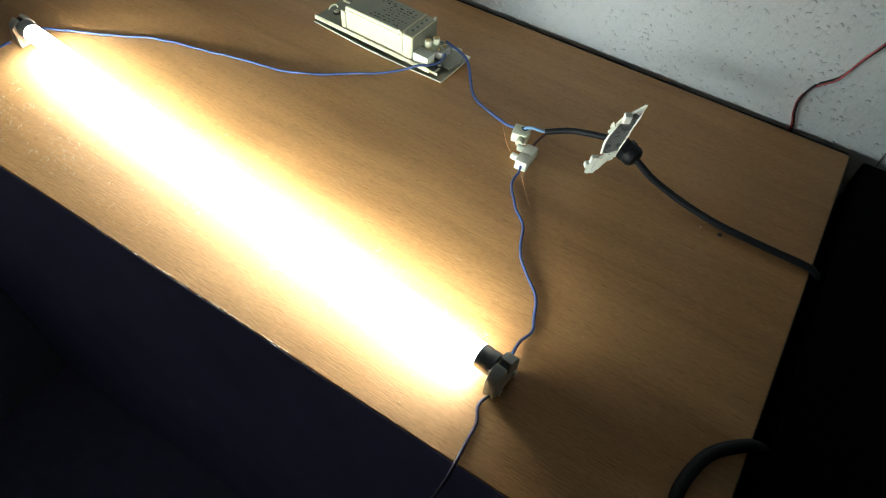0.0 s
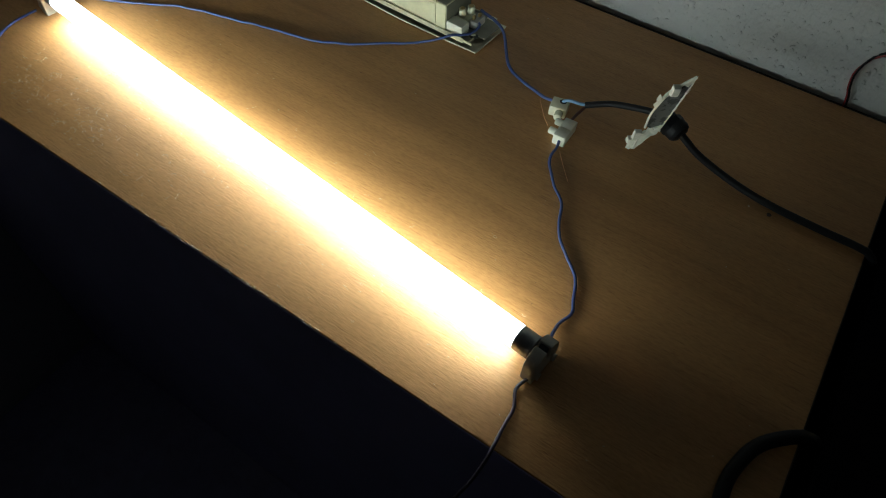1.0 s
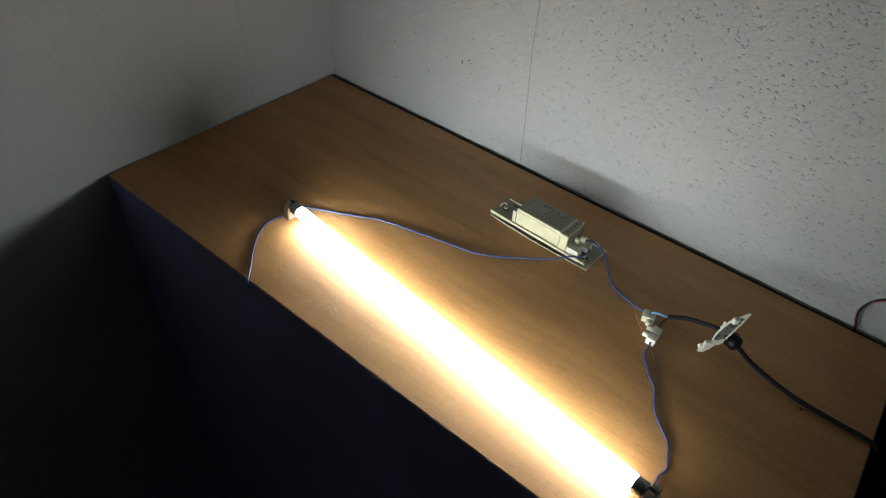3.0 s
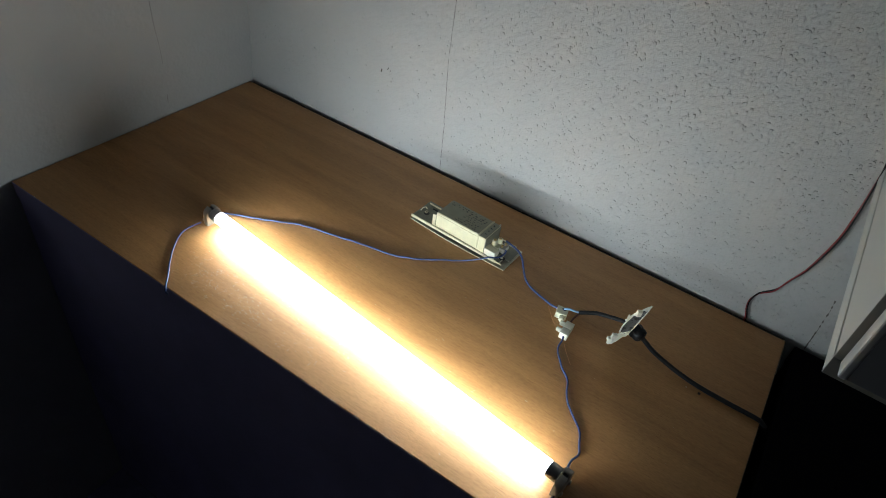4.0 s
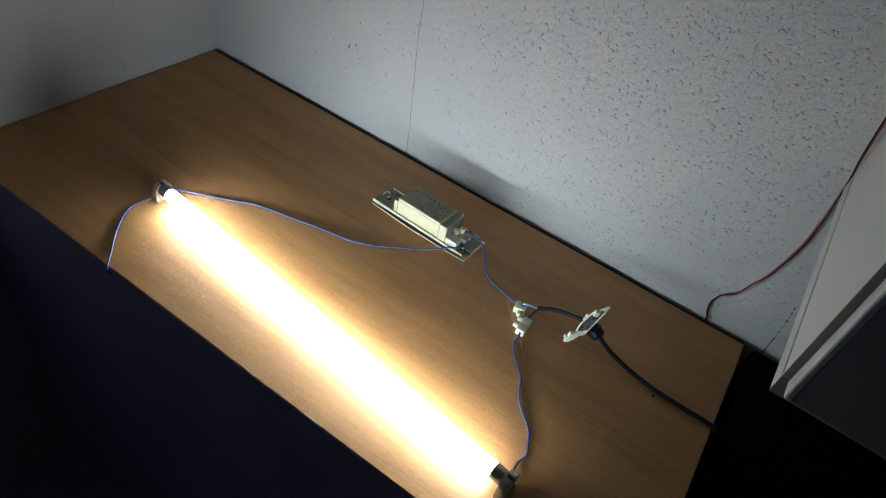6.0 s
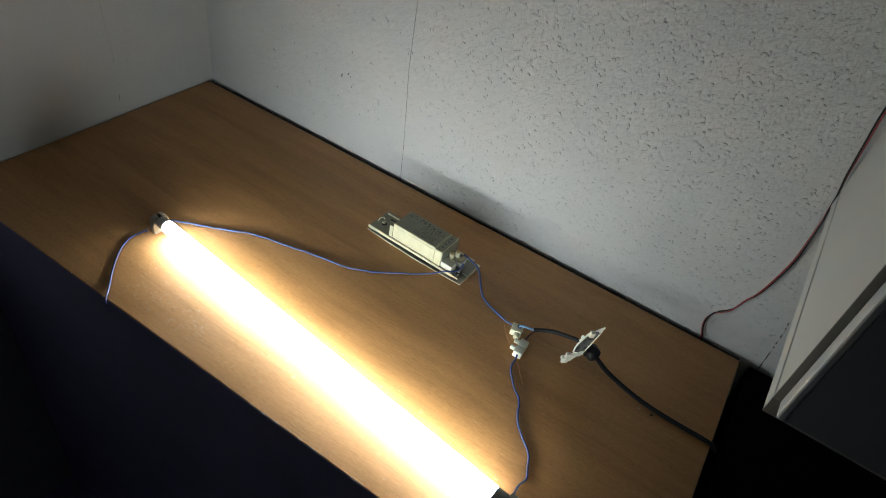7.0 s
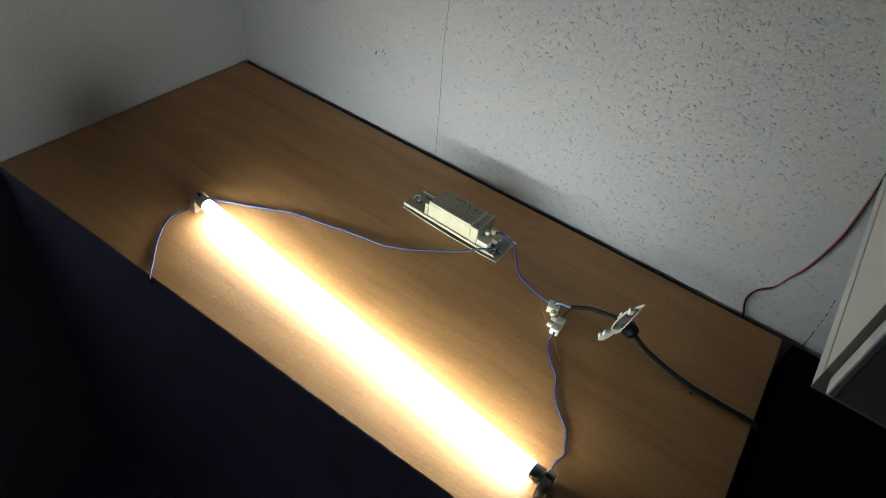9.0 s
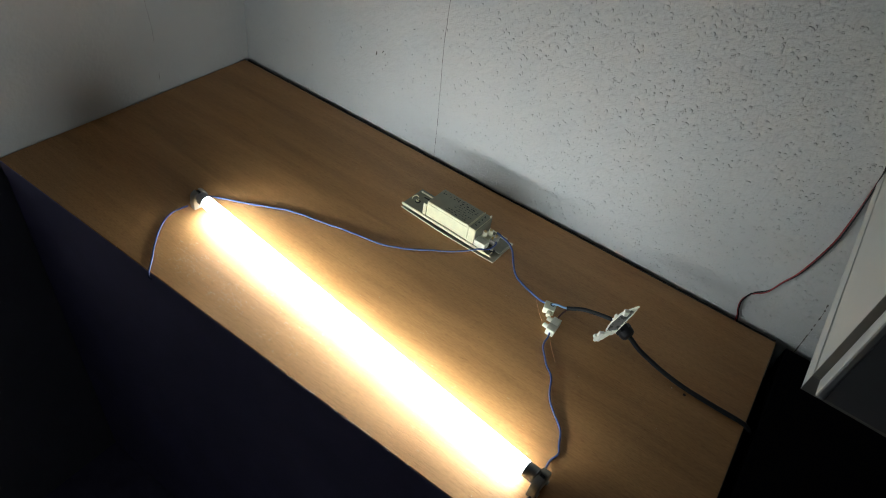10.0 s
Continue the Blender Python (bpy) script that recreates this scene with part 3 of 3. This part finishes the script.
# smooth side wall, y runs away from the open side
part("side_wall", prism([(0.0037, 0.0310), (0.0024, 0.0450), (0.0048, 0.0640), (0.0140, 0.0810), (0.0205, 0.0880), (0.0185, 0.0625), (0.0172, 0.0450), (0.0160, 0.0250), (0.0100, 0.0270)], 0.0009, 0.0002), GREYPL, plate, "smooth grey side wall")
part("torn_foot", crumple(prism([(-0.0030, 0.0005), (-0.0022, 0.0080), (0.0008, 0.0150), (0.0050, 0.0220), (0.0085, 0.0285), (0.0105, 0.0305), (0.0165, 0.0255), (0.0145, 0.0205), (0.0110, 0.0155), (0.0080, 0.0085), (0.0052, 0.0010), (0.0015, 0.0002)], 0.0018, 0.0003), 0.0013), WHITE, plate, "torn white foot")
part("clip", crumple(box(-0.0034, 0.0022, -0.0042, 0.0, 0.0186, 0.0272, 0.0004, 1), 0.0004, 1), OLDWHITE, plate)
part("clip", crumple(box(-0.0056, -0.0012, -0.0024, 0.0018, 0.0108, 0.0165, 0.0004, 1), 0.0004, 1), WHITE, plate)
part("clip", crumple(box(0.0068, 0.0122, -0.0046, 0.0, 0.0716, 0.0800, 0.0004, 1), 0.0004, 1), OLDWHITE, plate)
part("clip_stub", crumple(prism([(0.0040, 0.0660), (0.0062, 0.0735), (0.0120, 0.0725), (0.0135, 0.0700), (0.0085, 0.0685)], -0.0014, 0.0002), 0.0006, 1), WHITE, plate, "torn stub")
part("torn_tip", crumple(prism([(0.0140, 0.0800), (0.0207, 0.0886), (0.0196, 0.0826), (0.0180, 0.0775)], -0.0007, 0.0001), 0.0004, 1), WHITE, plate, "torn white tip")
part("shred", crumple(prism([(0.0022, 0.0690), (0.0006, 0.0640), (0.0020, 0.0618), (0.0009, 0.0575), (0.0032, 0.0545), (0.0050, 0.0640)], -0.0014, 0.0002), 0.0008), WHITE, plate)
part("rim", cord([(0.0036, -0.0006, 0.0300), (0.0022, -0.0010, 0.0450), (0.0034, -0.0010, 0.0560), (0.0060, -0.0006, 0.0665)], 0.0009, 8, 0.002), WHITE, plate, "bright rim", smooth=True)
part("top_rim", cord([(0.0085, -0.0004, 0.0735), (0.0140, -0.0004, 0.0808), (0.0203, -0.0002, 0.0876)], 0.0011, 8, 0.002), WHITE, plate, "bright rim", smooth=True)
part("rib", box(0.0020, 0.0034, -0.0012, 0.0010, 0.0040, 0.0200, 0.0004, 1), OLDWHITE, plate)
part("shred", crumple(prism([(0.0100, 0.0300), (0.0150, 0.0330), (0.0162, 0.0255)], -0.0018, 0.0003), 0.0008), WHITE, plate)
for k in range(7):
    u = 0.034 + 0.0068 * k
    w = 0.0163 + 0.00055 * k
    part("fibre", cord([(w - 0.0012, -0.0004, u - 0.004), (w, -0.0012, u + 0.002), (w + 0.0004 + 0.0005 * (k % 3), -0.0010, u + 0.0075)], 0.00022, 5, 0.002), WHITE, plate, "pale torn fibre")
part("edge_rim", cord([(0.0160, -0.0002, 0.0252), (0.0174, -0.0002, 0.0450), (0.0188, -0.0002, 0.0640), (0.0205, -0.0002, 0.0860)], 0.0004, 6, 0.003), OLDWHITE, plate, "pale sharp edge", smooth=True)


RUN = Vector((0.93, -0.30, -0.20)).normalized()
NUT = Vector((0.7860, -0.1430, 0.0280))
gland = thing("cable_gland", Matrix.Translation(NUT), "black plastic cable gland screwed into the end cap", "gland")
part("nut", cylinder((0, 0, 0), RUN * 0.0055, 0.0098, n=6, bevel=0.0008), BLACK, gland)
dome = bmesh.new()
for a, b2, r0, r1 in ((0.0055, 0.0105, 0.0090, 0.0088), (0.0103, 0.0130, 0.0088, 0.0076), (0.0128, 0.0145, 0.0076, 0.0050)):
    cylinder(RUN * a, RUN * b2, r0, r1, n=22, bm=dome)
part("dome", dome, BLACK, gland, smooth=True)
part("thread", cylinder(RUN * -0.0120, RUN * 0.0005, 0.0078, n=20, bevel=0.0006), BLACK, gland, smooth=True)

cable = thing("mains_cable", Matrix.Translation((0, 0, 0)), "round black mains cable running off the desk's side", "cable")
part("outer_sheath", cord([NUT + RUN * 0.012, (0.8040, -0.1475, 0.0220), (0.8150, -0.1485, 0.0160), (0.8320, -0.1490, 0.0100), (0.8550, -0.1515, 0.0060), (0.880, -0.1535, 0.0042), (0.915, -0.1545, 0.0040), (0.944, -0.1545, 0.0040), (0.9525, -0.155, 0.0015), (0.9574, -0.156, -0.012), (0.9575, -0.158, -0.10), (0.9575, -0.16, -0.40), (0.9575, -0.17, -0.735)], 0.0028, 16, 0.004), BLACK, cable, smooth=True)
part("inner_sheath", cord([NUT - RUN * 0.006, (0.7690, -0.1385, 0.0265), (0.7535, -0.1375, 0.0220), (0.7365, -0.1370, 0.0160), (0.7185, -0.1430, 0.0095)], 0.0026, 14, 0.003), BLACK, cable, smooth=True)
part("neutral_core", cord([(0.7195, -0.1425, 0.0100), (0.7140, -0.1460, 0.0110), (0.7085, -0.1475, 0.0118), (0.7035, -0.1495, 0.0112), (0.7018, -0.1500, 0.0090)], 0.0014, 10, 0.002), LIGHTBLUE, cable, "light blue conductor", smooth=True)
part("live_core", cord([(0.7190, -0.1440, 0.0080), (0.7170, -0.1520, 0.0060), (0.7165, -0.1600, 0.0060), (0.7165, -0.1680, 0.0055)], 0.0013, 10, 0.002), BROWN, cable, "brown conductor", smooth=True)

loop = part("black_cable", cord([(0.9576, -0.30, -0.60), (0.9576, -0.315, -0.12), (0.9574, -0.315, -0.012), (0.9535, -0.3165, 0.0040), (0.944, -0.3225, 0.0062), (0.929, -0.3390, 0.0050), (0.9215, -0.3640, 0.0046), (0.9225, -0.3860, 0.0046), (0.926, -0.408, 0.0046), (0.930, -0.4285, 0.006), (0.934, -0.437, -0.01), (0.94, -0.445, -0.15), (0.95, -0.45, -0.45), (0.96, -0.46, -0.735)], 0.0042, 16, 0.004), BLACK, smooth=True)
tagged(loop, "loop of round black cable over the desk's corner", "cable")

for pts in ([(0.7030, -0.1760, 0.0030), (0.6960, -0.1700, 0.0040), (0.6860, -0.1570, 0.0030), (0.6800, -0.1480, 0.0012)], [(0.7240, -0.1950, 0.0025), (0.7330, -0.2060, 0.0015), (0.7445, -0.2190, 0.0006)]):
    tagged(part("copper_strand", cord(pts, 0.00026, 6, 0.002), COPPER, smooth=True), "loose hair-thin copper strand on the desk", "strand", "loose copper strands")


# ---- red and black pair on the wall ----
def pair(points, r):
    """Two cords side by side, slowly twisting round each other."""
    line = smooth_line(points, 0.004)
    out = ([], [])
    run = 0
    for i, v in enumerate(line):
        if i:
            run += (v - line[i - 1]).length
        d = (line[min(i + 1, len(line) - 1)] - line[max(i - 1, 0)]).normalized()
        s = d.cross(Vector((0, -1, 0))).normalized()
        a = 5.24 + run * 16 + 3.1 * min(1.0, max(0.0, (run - 0.335) / 0.04))
        off = r * (math.cos(a) * s + 0.5 * math.sin(a) * Vector((0, -1, 0)))
        out[0].append(v + off)
        out[1].append(v - off)
    return out


yr = WALL_Y - 0.0040
RB = [(0.905, 0.005, -0.30), (0.900, 0.005, -0.06), (0.8975, yr, -0.004), (0.8915, yr, 0.0168), (0.8898, yr, 0.0308), (0.8953, yr, 0.0466), (0.9080, yr, 0.0601), (0.9160, yr, 0.0821), (0.9256, yr, 0.1074), (0.9341, yr, 0.1553), (0.9348, yr, 0.1899), (0.9337, yr, 0.2198), (0.9315, yr, 0.2504), (0.9279, yr, 0.2771), (0.9249, yr, 0.3157), (0.9227, yr, 0.3488), (0.9217, yr, 0.4288), (0.9207, yr, 0.5988), (0.9207, yr, 0.9)]
red_line, black_line = pair(RB, 0.0009)
speaker = thing("twin_wire", Matrix.Translation((0, 0, 0)), "thin red and black twin wire up the wall", "wire")
part("red_core", cord(None, 0.00095, 8, line=red_line), RED, speaker, "red insulated core", smooth=True)
part("black_core", cord(None, 0.00095, 8, line=black_line), BLACK, speaker, "black insulated core", smooth=True)

# ---- added black chest: stands in for the shade beside the desk ----
chest = thing("chest", pose(0.9650, 0.005, FLOOR_Z), "added black chest standing in for the shade beside the desk", "chest")
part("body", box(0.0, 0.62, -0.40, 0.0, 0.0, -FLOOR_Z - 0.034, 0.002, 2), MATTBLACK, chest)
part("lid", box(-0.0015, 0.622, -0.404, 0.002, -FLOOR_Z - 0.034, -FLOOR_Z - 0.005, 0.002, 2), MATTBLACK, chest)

# ---- wall cabinet ----
CX, CY, CZ = 0.9222, -0.324, 0.240
cabinet = thing("wall_cabinet", pose(CX, CY, CZ, 0, 0, -1.7), "white laminate wall cabinet with a dark door above the desk", "cabinet")
deep = WALL_Y - CY
part("bottom_panel", box(0.0, 0.60, 0.0006, deep, 0.0, 0.0155, 0.0006, 1), CABWHITE, cabinet)
part("side_panel", box(0.0, 0.018, 0.0006, deep, 0.0178, 0.70, 0.0006, 1), CABWHITE, cabinet)
part("side_panel", box(0.582, 0.60, 0.0006, deep, 0.0165, 0.70, 0.0006, 1), CABWHITE, cabinet)
part("joint_shadow_gap", box(0.0008, 0.599, 0.012, deep - 0.001, 0.0150, 0.0180), SLOT, cabinet, "dark joint line")
part("top_panel", box(0.018, 0.582, 0.0006, deep, 0.682, 0.70, 0.0006, 1), CABWHITE, cabinet)
part("rear_panel", box(0.018, 0.582, deep - 0.008, deep, 0.017, 0.682), CABWHITE, cabinet)
part("edge_band", box(0.0, 0.018, -0.0008, 0.0006, 0.0165, 0.70), CABEDGE, cabinet, "grey edging strip")
part("edge_band", box(0.0, 0.60, -0.0008, 0.0006, 0.0, 0.0155), CABEDGE, cabinet, "grey edging strip")
door = part("door", box(0.0055, 0.592, -0.0185, -0.0025, 0.0165, 0.695, 0.0022, 2), DOORM, cabinet, "plain dark grey door", smooth=True)
part("edge_strip", box(0.0045, 0.0105, -0.0192, -0.0026, 0.0162, 0.6955, 0.0016, 2), SILVER, door, "pale silver edging")


# ---- debris on the desk ----
def flecks(count, seed, place, low, high, flat):
    rng = random.Random(seed)
    b = bmesh.new()
    for _ in range(count):
        x, y = place(rng)
        if not (0.01 < x < 0.94 and -0.418 < y < -0.01):
            continue
        s, a = rng.uniform(low, high), rng.uniform(0, 6.3)
        e = s * rng.uniform(0.12, 0.4)
        ca, sa = math.cos(a), math.sin(a)
        base = [(x + s * u * ca - e * w * sa, y + s * u * sa + e * w * ca) for u, w in ((-1, -0.4), (0.1, -1), (1, 0.2), (0, 1))]
        lo = [b.verts.new((p, q, 0.0001)) for p, q in base]
        peak = b.verts.new((x, y, s * flat))
        for k in range(4):
            b.faces.new((lo[k], lo[(k + 1) % 4], peak))
        b.faces.new(lo[::-1])
    return b


def heap(rng):
    x, y, wide = rng.choice(((0.325, -0.386, 0.020), (0.404, -0.392, 0.018), (0.458, -0.403, 0.045)))
    return rng.gauss(x, wide), rng.gauss(y, wide * 0.6)


def scatter(rng):
    return rng.uniform(0.15, 0.93), rng.uniform(-0.41, -0.03)


def by_tube(rng):
    t = rng.uniform(0, 1)
    p = FAR.lerp(NEAR, t)
    return p.x + rng.gauss(0, 0.01), p.y + rng.gauss(-0.01, 0.035)


tagged(part("pale_flecks", flecks(170, 11, heap, 0.0003, 0.0008, 0.2), FLECK), "scatter of pale plastic flecks on the desk", "debris", kind="stuff")
tagged(part("pale_flecks", flecks(110, 12, scatter, 0.0004, 0.0010, 0.5), FLECK), "sparse pale specks over the desk", "debris", kind="stuff")
tagged(part("pale_flecks", flecks(160, 14, by_tube, 0.0003, 0.0010, 0.5), FLECK), "fine pale specks beside the tube", "debris", kind="stuff")
tagged(part("dark_specks", flecks(60, 13, scatter, 0.0003, 0.0009, 0.5), DIRT), "sparse dark specks over the desk", "debris", kind="stuff")


def curls(count, seed, place):
    """Hair-fine curled shavings."""
    rng = random.Random(seed)
    b = bmesh.new()
    for _ in range(count):
        x, y = place(rng)
        if not (0.02 < x < 0.93 and -0.416 < y < -0.02):
            continue
        a, turn, step = rng.uniform(0, 6.3), rng.uniform(-1.2, 1.2), rng.uniform(0.0006, 0.0014)
        pts = []
        for k in range(5):
            pts.append((x, y, 0.0003 + 0.0004 * rng.random()))
            x, y = x + step * math.cos(a), y + step * math.sin(a)
            a += turn
        cord(pts, 0.00013, 4, 0.0007, bm=b)
    return b


tagged(part("shavings", curls(140, 21, heap), FLECK), "fine curled pale shavings on the desk", "debris", kind="stuff")
tagged(part("shavings", curls(60, 22, by_tube), FLECK), "sparse fine shavings beside the tube", "debris", kind="stuff")


def crumb(x, y, s, mat, label, seed):
    rng = random.Random(seed)
    b = bmesh.new()
    bmesh.ops.create_icosphere(b, subdivisions=1, radius=s)
    for v in b.verts:
        v.co = v.co * rng.uniform(0.7, 1.3)
        v.co.z *= 0.55
    lift = -min(v.co.z for v in b.verts)
    bmesh.ops.translate(b, vec=(x, y, lift), verts=b.verts)
    return tagged(part("crumb", b, mat), label, "crumb", "crumbs on the desk")


crumb(0.881, -0.1590, 0.0020, DIRT, "dark crumb beside the mains cable", 1)
for k, (dy, size) in enumerate(((-0.030, 0.0011), (-0.016, 0.0016), (-0.009, 0.0019), (0.0, 0.0014), (0.006, 0.0021), (0.013, 0.0012), (0.034, 0.0010), (0.060, 0.0012))):
    crumb(0.0024 + 0.0004 * (k % 3), -0.208 + dy, size, PLASTER, "small grey plaster crumb against the side wall", 30 + k)
crumb(0.866, -0.160, 0.0010, FLECK, "pale crumb beside the mains cable", 2)
